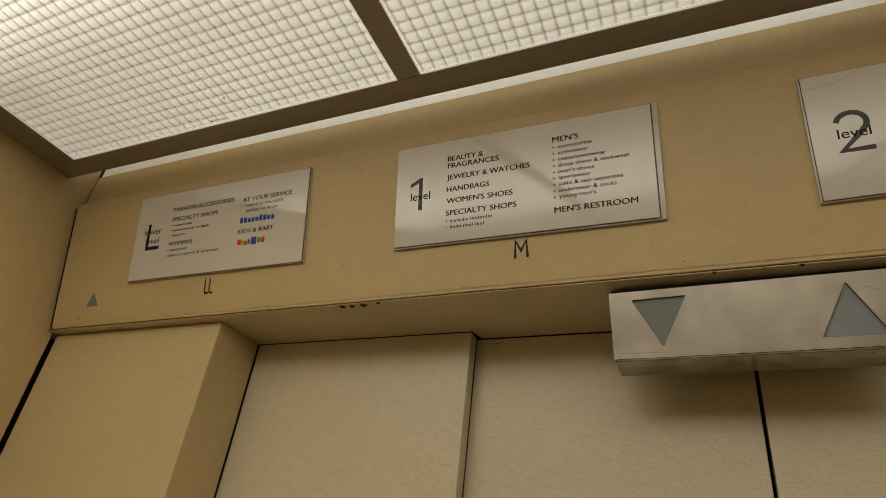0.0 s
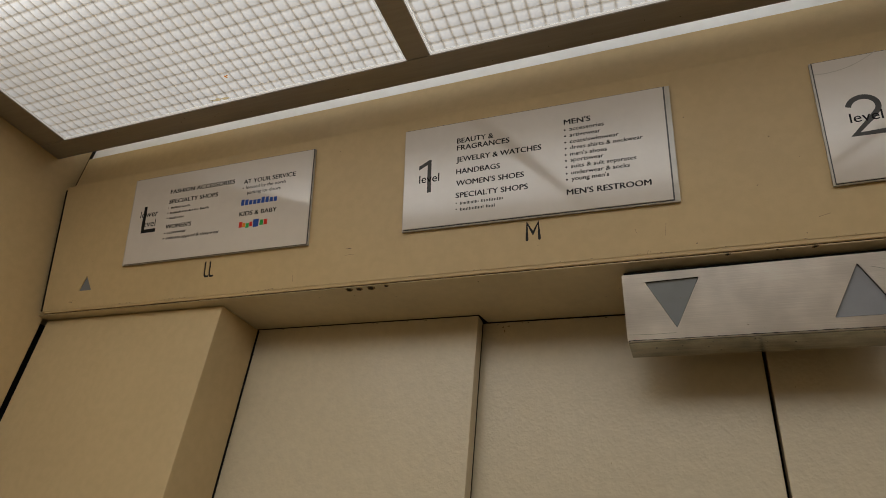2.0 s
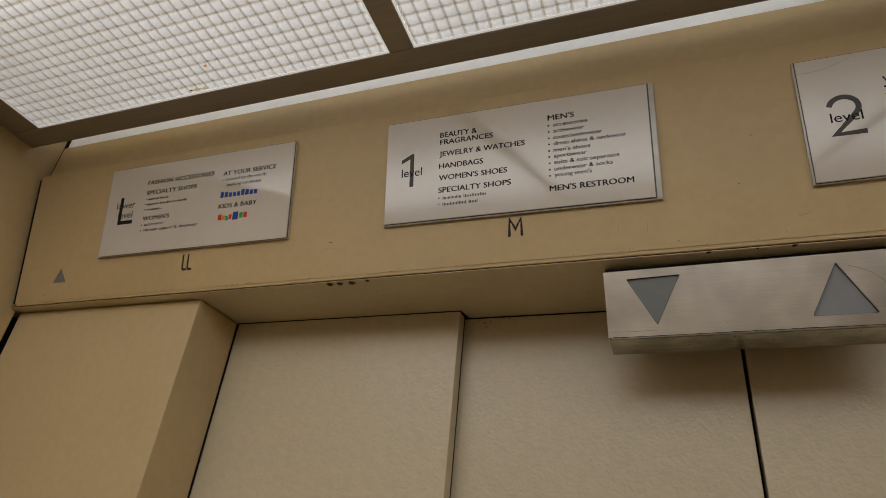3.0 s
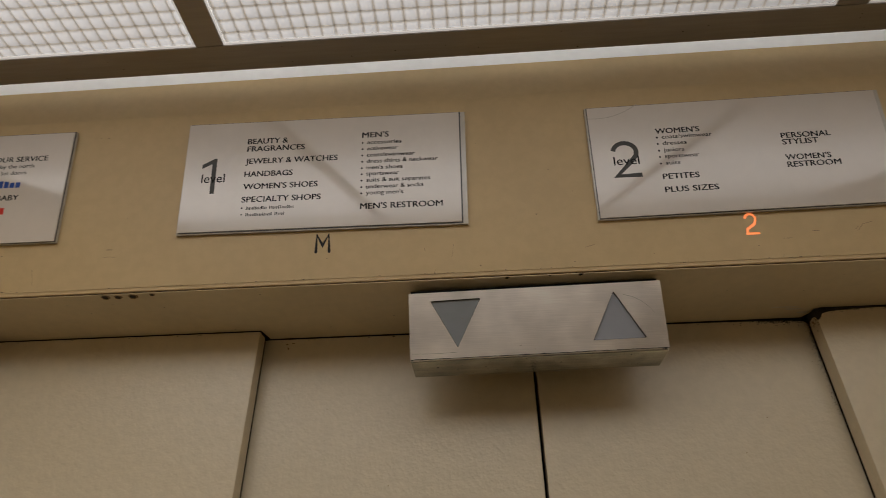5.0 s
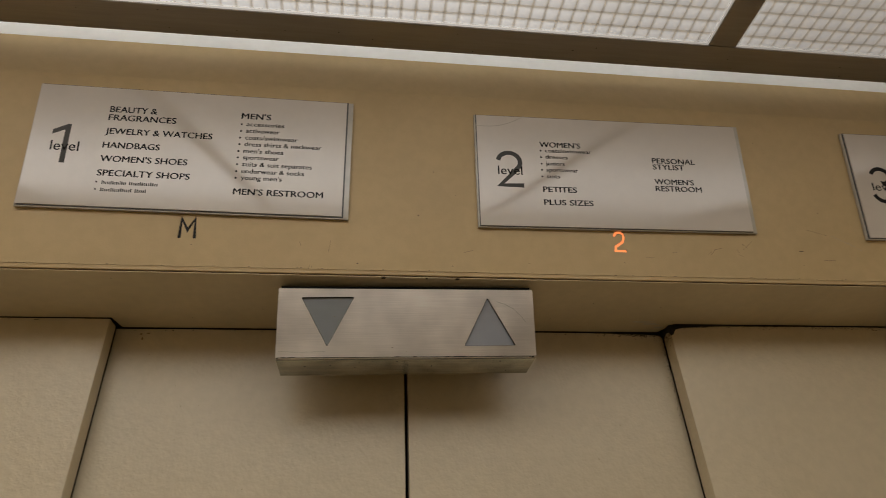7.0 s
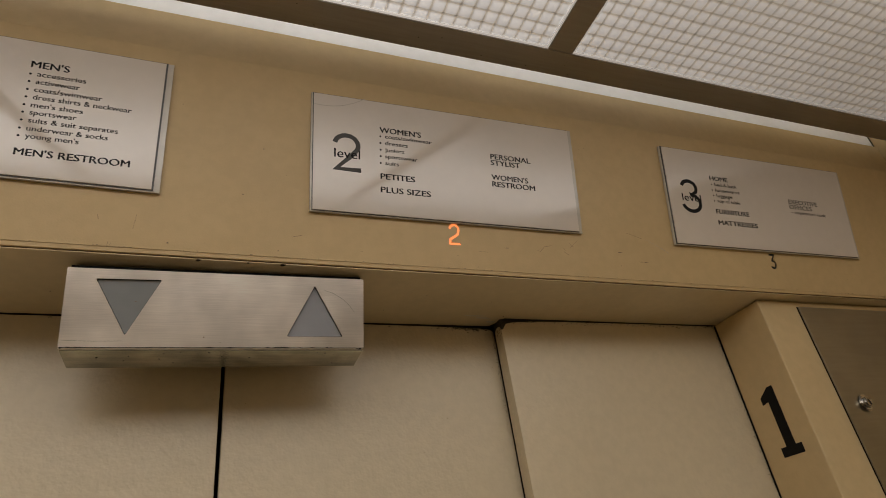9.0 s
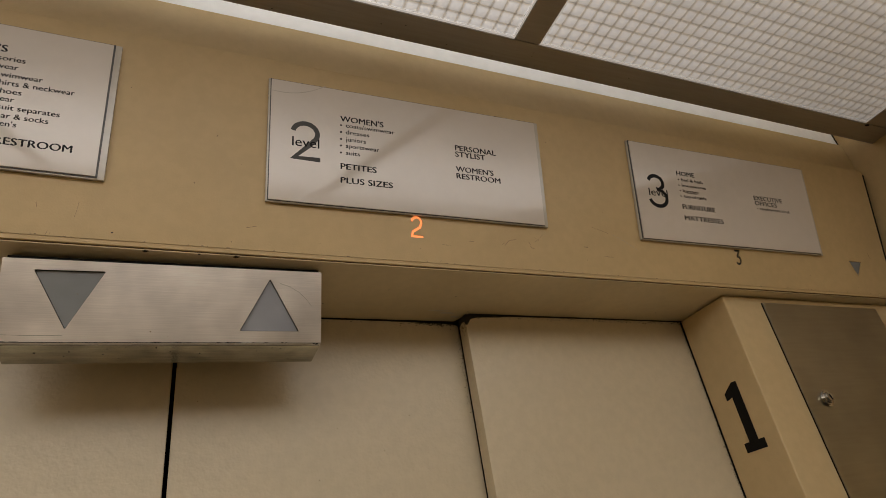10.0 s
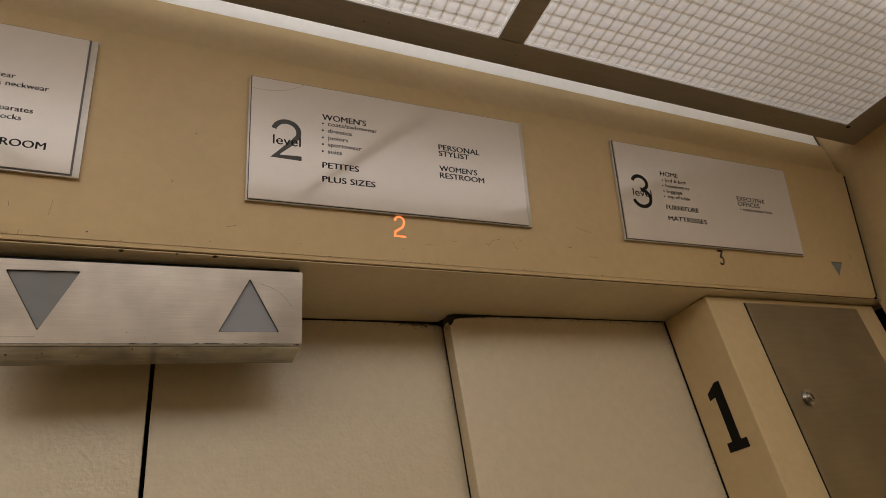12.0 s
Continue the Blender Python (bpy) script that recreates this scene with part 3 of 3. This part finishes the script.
def build_number():
    """A slab-serif one, seen on the jamb face; local x runs towards the doors' front."""
    t = thing("car_number_decal", "black vinyl slab-serif car number on the tan jamb", "decal", Matrix(((0, 0, -1, OPENING), (-1, 0, 0, 0.0350), (0, 1, 0, 1.9565), (0, 0, 0, 1))))
    pts = [(-0.0147, 0.0), (0.0147, 0.0), (0.0147, 0.0105), (0.0066, 0.0105), (0.0066, 0.0785), (-0.0010, 0.0785), (-0.0155, 0.0690), (-0.0155, 0.0605), (-0.0066, 0.0625), (-0.0066, 0.0105), (-0.0147, 0.0105)]
    link("numeral", outline_mesh("numeral", [rounded(pts, 0.0008, 3)], 0.0003), BLACK, t, "", pose(0, 0, 0.0005))
    return t


build_number()

# ---- luminous ceiling: bronze frame, three louvred panels ----
FRONT_OUT, FRONT_IN = -0.092, -0.1235
BACK_IN = -1.46
BAYS = ((-0.874, -0.3312), (-0.3022, 0.3044), (0.3350, 0.879))
PITCH = 0.0140


def build_ceiling_frame():
    bm = bmesh.new()
    z0, z1 = CEIL, CEIL + 0.026
    block(bm, WALL_W + 0.0006, WALL_E - 0.0006, FRONT_IN, FRONT_OUT, z0, z1, bevel=0.0008)
    block(bm, WALL_W + 0.0006, WALL_E - 0.0006, BACK_IN - 0.03, BACK_IN, z0, z1, bevel=0.0008)
    edges = [(WALL_W + 0.0006, BAYS[0][0]), (BAYS[0][1], BAYS[1][0]), (BAYS[1][1], BAYS[2][0]), (BAYS[2][1], WALL_E - 0.0006)]
    for x0, x1 in edges:
        block(bm, x0, x1, BACK_IN, FRONT_IN - 0.0003, z0 + 0.0006, z1, bevel=0.0008)
    structure("ceiling_frame", bm, BRONZE, "dull bronze metal frame of the luminous ceiling", "ceiling")


build_ceiling_frame()


def grid_lines(first, low, high):
    k = math.ceil((low - first) / PITCH)
    return [low] + [first + j * PITCH for j in range(k, k + 200) if low < first + j * PITCH < high] + [high]


def cells_mesh(x0, x1, y0, y1, z, swell):
    """Moulded cells that swell downwards, each on its own patch; coarser at the rear, which the camera never sees."""
    verts, faces = [], []
    xs, ys = grid_lines(-0.073, x0, x1), grid_lines(-0.137 - 100 * PITCH, y0, y1)
    for ya, yb in zip(ys, ys[1:]):
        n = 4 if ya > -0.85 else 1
        for xa, xb in zip(xs, xs[1:]):
            k = len(verts)
            for j in range(n + 1):
                for i in range(n + 1):
                    u, v = 2 * i / n - 1, 2 * j / n - 1
                    verts.append((xa + (xb - xa) * i / n, ya + (yb - ya) * j / n, z - swell * (1 - u ** 4) * (1 - v ** 4)))
            for j in range(n):
                for i in range(n):
                    q = k + j * (n + 1) + i
                    faces.append((q, q + n + 1, q + n + 2, q + 1))
    me = bpy.data.meshes.new("moulded_lens")
    me.from_pydata(verts, [], faces)
    me.polygons.foreach_set("use_smooth", [True] * len(me.polygons))
    return me


def ceiling_light(x0, x1):
    t = thing("ceiling_light", "lit white light panel of moulded square cells in the bronze frame", "ceiling light", pose(0, 0, 0), "luminous ceiling panels")
    z, rim = CEIL + 0.0030, 0.0024
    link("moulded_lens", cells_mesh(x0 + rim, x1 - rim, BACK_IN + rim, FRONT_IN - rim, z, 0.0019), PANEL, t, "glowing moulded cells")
    for ax, bx, ay, by in ((x0, x1, FRONT_IN - rim, FRONT_IN), (x0, x1, BACK_IN, BACK_IN + rim), (x0, x0 + rim, BACK_IN + rim, FRONT_IN - rim), (x1 - rim, x1, BACK_IN + rim, FRONT_IN - rim)):
        part("flat_rim", one_block(ax + 0.0002, bx - 0.0002, ay + 0.0002, by - 0.0002, z - 0.0018, z), RIM, t, "smooth edge of the panel")
    return t


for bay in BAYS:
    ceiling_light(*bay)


# ---- wear: flecks, chips, screw holes ----
def flecks(name, spots, mat, parent, m, seed, lift=0.0002):
    """Small irregular patches on a plane: (x, y, half width, half height) each."""
    rng = random.Random(seed)
    bm = bmesh.new()
    for x, y, a, b in spots:
        n, spin = 9, rng.random() * 6.28
        ring = [bm.verts.new((x + a * math.cos(spin + k * 6.283 / n) * rng.uniform(0.5, 1.1), y + b * math.sin(spin + k * 6.283 / n) * rng.uniform(0.5, 1.1), lift)) for k in range(n)]
        bm.faces.new(ring)
    return tagged(part(name, bm, mat, parent, "", m), kind="stuff")


def find(name):
    return bpy.data.objects[name]


def build_wear():
    rng = random.Random(11)
    fas = find("floor_indicator_fascia")
    edge = [(rng.uniform(FAS_W, FAS_E), 0.0031 + rng.random() ** 3 * 0.0012, rng.uniform(0.0003, 0.0020), rng.uniform(0.0001, 0.0003)) for _ in range(110)]
    flecks("edge_chip", edge, GRIME, fas, Matrix(), 3)
    specks = [(0.0045, 0.0585, 0.0007, 0.0006), (-0.42, 0.043, 0.004, 0.0004), (0.235, 0.022, 0.006, 0.0002), (0.262, 0.028, 0.005, 0.0002), (0.43, 0.024, 0.007, 0.0002),
              (-0.86, 0.011, 0.006, 0.0004), (0.02, 0.105, 0.0006, 0.0006), (-0.052, 0.009, 0.0009, 0.0006), (0.40, 0.033, 0.004, 0.0003), (-0.44, 0.17, 0.0006, 0.0006)]
    specks += [(rng.uniform(-0.85, 0.88), rng.uniform(0.006, 0.18), rng.uniform(0.0002, 0.0006), rng.uniform(0.0002, 0.0006)) for _ in range(26)]
    flecks("scuff", specks, GRIME, fas, Matrix(), 4)
    marks = [[(0.412, 0.0570), (0.420, 0.0550), (0.433, 0.0516)], [(0.300, 0.0267), (0.303, 0.0300), (0.3053, 0.0326), (0.314, 0.0345)], [(0.3005, 0.0300), (0.297, 0.0275)],
             [(0.3297, 0.0285), (0.3318, 0.0268), (0.3345, 0.0262)], [(0.3363, 0.0336), (0.3410, 0.0372), (0.347, 0.0427)], [(0.3290, 0.0330), (0.3305, 0.0300)], [(0.336, 0.0390), (0.341, 0.0350)], [(0.3291, 0.0491), (0.337, 0.0500), (0.3448, 0.0499)],
             [(-0.0787, 0.0194), (-0.0776, 0.0260), (-0.0769, 0.0317)], [(-0.0960, 0.0034), (-0.0950, 0.0067)], [(-0.0935, 0.0040), (-0.0930, 0.0060)], [(0.048, 0.0224), (0.0569, 0.0247)], [(0.2267, 0.0041), (0.2288, 0.0064)],
             [(-0.4247, 0.0353), (-0.4190, 0.0358), (-0.4133, 0.0350)], [(-0.4962, 0.0257), (-0.4950, 0.0180), (-0.4936, 0.0101)], [(-0.1050, 0.0290), (-0.1040, 0.0250)], [(-0.866, 0.012), (-0.858, 0.0135), (-0.850, 0.0130)],
             [(0.885, 0.062), (0.8875, 0.055)], [(0.110, 0.0128), (0.1123, 0.0134)]]
    for k, pts in enumerate(marks):
        link("scratch", outline_mesh("scratch", [ribbon(pts, (0.00022, 0.00034)[k % 2])], 0.00006), SCORCH, fas, "", pose(0, 0, 0.0001))
    link("scratch", outline_mesh("scratch", [ribbon([(0.4383, 0.0508), (0.455, 0.0440), (0.4709, 0.0354)], 0.00022)], 0.00006), ACRYLIC, fas, "", pose(0, 0, 0.0001))
    sof = find("soffit")
    down = pose(0, 0, -0.0010, 180, 0, 0)
    # flat dark discs stand in for the shade inside the screw holes
    for x, y, r in ((-0.4205, -0.0105, 0.0048), (-0.4080, -0.0100, 0.0044), (-0.3930, -0.0100, 0.0052), (-0.3730, -0.0120, 0.0030), (-0.0275, -0.0140, 0.0024), (0.0125, -0.0145, 0.0013), (0.0415, -0.0142, 0.0026)):
        flecks("hole_rim", [(0, 0, r * 1.3, r * 1.05)], SCORCH, sof, pose(x, y, -0.0010, 180, 0, 0), 5, 0.00025)
        part("screw_hole", cylinder(r * 0.58, 0.0002, 16), GRIME, sof, "", pose(x, y, -0.0016, 0, 0, 0))
    flecks("bare_patch", [(0.262, -0.072, 0.018, 0.0022), (0.272, -0.077, 0.012, 0.003), (0.285, -0.086, 0.008, 0.003)], BARE, sof, down, 6)
    flecks("soffit_speck", [(rng.uniform(-0.55, 0.58), rng.uniform(-0.075, 0.005), rng.uniform(0.0003, 0.0009), rng.uniform(0.0003, 0.0008)) for _ in range(24)], GRIME, sof, down, 7)
    # grime round the tops of the doors; its flecks also draw the soft dark line there
    for name, x0, x1, n, tall in (("leading_door_panel", -0.17, 0.17, 16, 0.0008), ("leading_door_panel.001", -0.1, 0.128, 20, 0.0008), ("leading_door_panel.001", 0.07, 0.124, 90, 0.0012), ("trailing_door_panel", -0.1, 0.18, 16, 0.0006), ("trailing_door_panel.001", -0.182, -0.14, 110, 0.0012), ("trailing_door_panel.001", -0.18, 0.17, 22, 0.0008)):
        spots = [(rng.uniform(x0, x1), 2.1238 - abs(rng.gauss(0, tall)), rng.uniform(0.0003, 0.0016), rng.uniform(0.0002, 0.0005)) for _ in range(n)]
        flecks("grime_and_dark_line", spots, GRIME, find(name), pose(0, 0, 0, 90, 0, 0), 8)
    # caked dirt at the meeting of the eastern panels, fading along their tops
    for name, foot in (("trailing_door_panel.001", [(-0.1845, 2.1252), (-0.1845, 2.1120), (-0.1820, 2.1150), (-0.1790, 2.1195), (-0.1700, 2.1215), (-0.1500, 2.1232), (-0.1200, 2.1238), (-0.0600, 2.1243), (0.0200, 2.1246), (0.1200, 2.1243), (0.1300, 2.1252)]),
                       ("leading_door_panel.001", [(-0.0900, 2.1252), (-0.0300, 2.1247), (0.0300, 2.1245), (0.0700, 2.1240), (0.1000, 2.1234), (0.1180, 2.1222), (0.1235, 2.1190), (0.1235, 2.1252)])):
        link("caked_dirt", outline_mesh("caked_dirt", [foot], 0.0002), GRIME, find(name), "", pose(0, -0.0002, 0, 90, 0, 0))
    side_dirt = [(0.0006, 2.1252), (0.0006, 2.1150), (0.0040, 2.1175), (0.0090, 2.1188), (0.0140, 2.1172), (0.0174, 2.1120), (0.0174, 2.1252)]
    link("caked_dirt", outline_mesh("caked_dirt", [side_dirt], 0.0002), GRIME, find("trailing_door_panel.001"), "", Matrix(((0, 0, -1, -0.18567), (-1, 0, 0, 0.0178), (0, 1, 0, 0), (0, 0, 0, 1))))
    part("caked_dirt", one_block(-0.18590, -0.1843, -0.0003, 0.0012, 2.1125, 2.1252, bevel=0.0006), GRIME, find("trailing_door_panel.001"))
    spots = [(rng.uniform(0.001, 0.017), 2.1165 - abs(rng.gauss(0, 0.006)), rng.uniform(0.0003, 0.0010), rng.uniform(0.0003, 0.0012)) for _ in range(60)]
    flecks("edge_flecks", spots, SCORCH, find("trailing_door_panel.001"), Matrix(((0, 0, -1, -0.18567), (-1, 0, 0, 0.0178), (0, 1, 0, 0), (0, 0, 0, 1))), 30)
    # dark flecks that thin out away from the panel edges
    for name, x, sign_x, low, high, spread, n in (("trailing_door_panel.001", 0.1292, -1, 1.70, 2.122, 0.0019, 1500), ("leading_door_panel.001", 0.1218, -1, 2.02, 2.122, 0.0018, 600), ("trailing_door_panel", -0.1275, 1, 1.80, 2.122, 0.0010, 300)):
        spots = []
        for _ in range(n):
            z = high - (high - low) * rng.random() ** 1.3
            spots.append((x + sign_x * abs(rng.gauss(0, spread)), z, rng.uniform(0.00012, 0.00034), rng.uniform(0.00018, 0.0006)))
        flecks("edge_flecks", spots, GRIME, find(name), pose(0, 0, 0, 90, 0, 0), 21)
    spots = [(x, 2.1245 - abs(rng.gauss(0, 0.0016)), rng.uniform(0.0003, 0.0014), rng.uniform(0.0002, 0.0005)) for x in (rng.uniform(-0.183, 0.130) for _ in range(260))]
    flecks("edge_flecks", spots, GRIME, find("trailing_door_panel.001"), pose(0, 0, 0, 90, 0, 0), 22)
    spots = [(0.124 - abs(rng.gauss(0, 0.03)), 2.1245 - abs(rng.gauss(0, 0.0026)), rng.uniform(0.0003, 0.0016), rng.uniform(0.0002, 0.0006)) for _ in range(170)]
    flecks("edge_flecks", spots, GRIME, find("leading_door_panel.001"), pose(0, 0, 0, 90, 0, 0), 23)
    # drips of paint and small marks on the doors
    flecks("paint_drip", [(0.066, 2.1215, 0.0022, 0.0008), (0.0675, 2.1205, 0.0012, 0.0006)], SCORCH, find("trailing_door_panel.001"), pose(0, 0, 0, 90, 0, 0), 24)
    flecks("smudge", [(rng.uniform(-0.16, 0.16), rng.uniform(1.75, 2.10), rng.uniform(0.0003, 0.0007), rng.uniform(0.0003, 0.0007)) for _ in range(14)], SCORCH, find("leading_door_panel"), pose(0, 0, 0, 90, 0, 0), 25)
    flecks("smudge", [(rng.uniform(-0.16, 0.12), rng.uniform(1.75, 2.10), rng.uniform(0.0003, 0.0007), rng.uniform(0.0003, 0.0007)) for _ in range(12)], SCORCH, find("leading_door_panel.001"), pose(0, 0, 0, 90, 0, 0), 26)
    flecks("sag_mark", [(-0.0950, 2.1140, 0.0010, 0.0026), (-0.0970, 2.1190, 0.0016, 0.0012), (-0.0900, 2.1200, 0.0022, 0.0008), (-0.17, 2.105, 0.0012, 0.0025)], SCORCH, find("leading_door_panel"), pose(0, 0, 0, 90, 0, 0), 12)
    # marks on the lantern
    lan = find("direction_lantern")
    flecks("scratch", [(rng.uniform(-0.115, 0.108), rng.uniform(0.003, 0.06), rng.uniform(0.0003, 0.0012), rng.uniform(0.0002, 0.0005)) for _ in range(3)], SCORCH, lan, Matrix(), 13, 0.00012)
    # dark line along the fold, broken up by flecks below
    part("fold_line", one_block(-0.1205, 0.1153, 0.0011, 0.0016, -0.0002, 0.00006), GRIME, lan)
    scar = [(0.080, 0.0525), (0.088, 0.0500), (0.096, 0.0455), (0.102, 0.0400), (0.107, 0.0335)]
    link("scar", outline_mesh("scar", [ribbon(scar, 0.00028)], 0.00006), DULL_STEEL, lan, "", pose(0, 0, 0.0001))
    link("scar", outline_mesh("scar", [ribbon([(-0.119, 0.0068), (-0.100, 0.0062), (-0.078, 0.0065)], 0.00025)], 0.00006), DULL_STEEL, lan, "", pose(0, 0, 0.0001))
    flecks("fold_flecks", [(rng.uniform(-0.12, 0.113), 0.0017, rng.uniform(0.0005, 0.004), 0.0002) for _ in range(16)], GRIME, lan, Matrix(), 14, 0.00014)
    flecks("corner_dirt", [(0.1120, 0.0006, 0.0016, 0.0009), (0.1095, 0.0008, 0.0008, 0.0006), (-0.1195, 0.0010, 0.0012, 0.0007)], GRIME, lan, Matrix(), 27, 0.0002)
    under_plate = [o for o in lan.children if o.name.startswith("bottom_plate")][0]
    flecks("scuff", [(rng.uniform(-0.115, 0.108), rng.uniform(-0.036, -0.006), rng.uniform(0.0003, 0.0011), rng.uniform(0.0003, 0.0012)) for _ in range(14)], GRIME, under_plate, pose(0, 0, 0, 90, 0, 0), 29, 0.0002)
    # crack across the corner of the second level sign
    crack = [(-0.1415 + 0.050 * t, 0.0480 - 0.0015 * math.sin(3 * t) + 0.0135 * t ** 2.2) for t in (k / 14 for k in range(15))]
    link("crack", outline_mesh("crack", [ribbon(crack, 0.0007)], 0.00006), ACRYLIC, find("directory_sign.002"), "", pose(0, 0, 0.0052))
    # rust and residue on the light panel
    lamp = find("ceiling_light")
    under = pose(0, 0, CEIL + 0.0008, 180, 0, 0)
    flecks("rust_spot", [(-0.5550, 0.161, 0.0026, 0.0022), (-0.5525, 0.1625, 0.0014, 0.0012)], RUST, lamp, under, 15)
    flecks("residue", [(-0.6000, 0.1315, 0.0030, 0.0018), (-0.592, 0.1310, 0.010, 0.0026), (-0.5800, 0.1308, 0.009, 0.0024)], GUM, lamp, under, 16)
    flecks("residue", [(-0.6005, 0.1312, 0.0016, 0.0010), (-0.5920, 0.2120, 0.0007, 0.0007), (-0.7420, 0.2300, 0.0010, 0.0008)], SCORCH, lamp, under, 19, 0.0004)
    flecks("frame_bolt", [(0.8835, 0.1215, 0.0050, 0.0026)], BLACK, find("ceiling_frame"), pose(0, 0, CEIL - 0.0001, 180, 0, 0), 17)
    flecks("frame_speck", [(rng.uniform(-0.85, 0.85), rng.uniform(0.094, 0.120), rng.uniform(0.0004, 0.0012), rng.uniform(0.0003, 0.0007)) for _ in range(30)], GRIME, find("ceiling_frame"), pose(0, 0, CEIL - 0.0001, 180, 0, 0), 18)


build_wear()
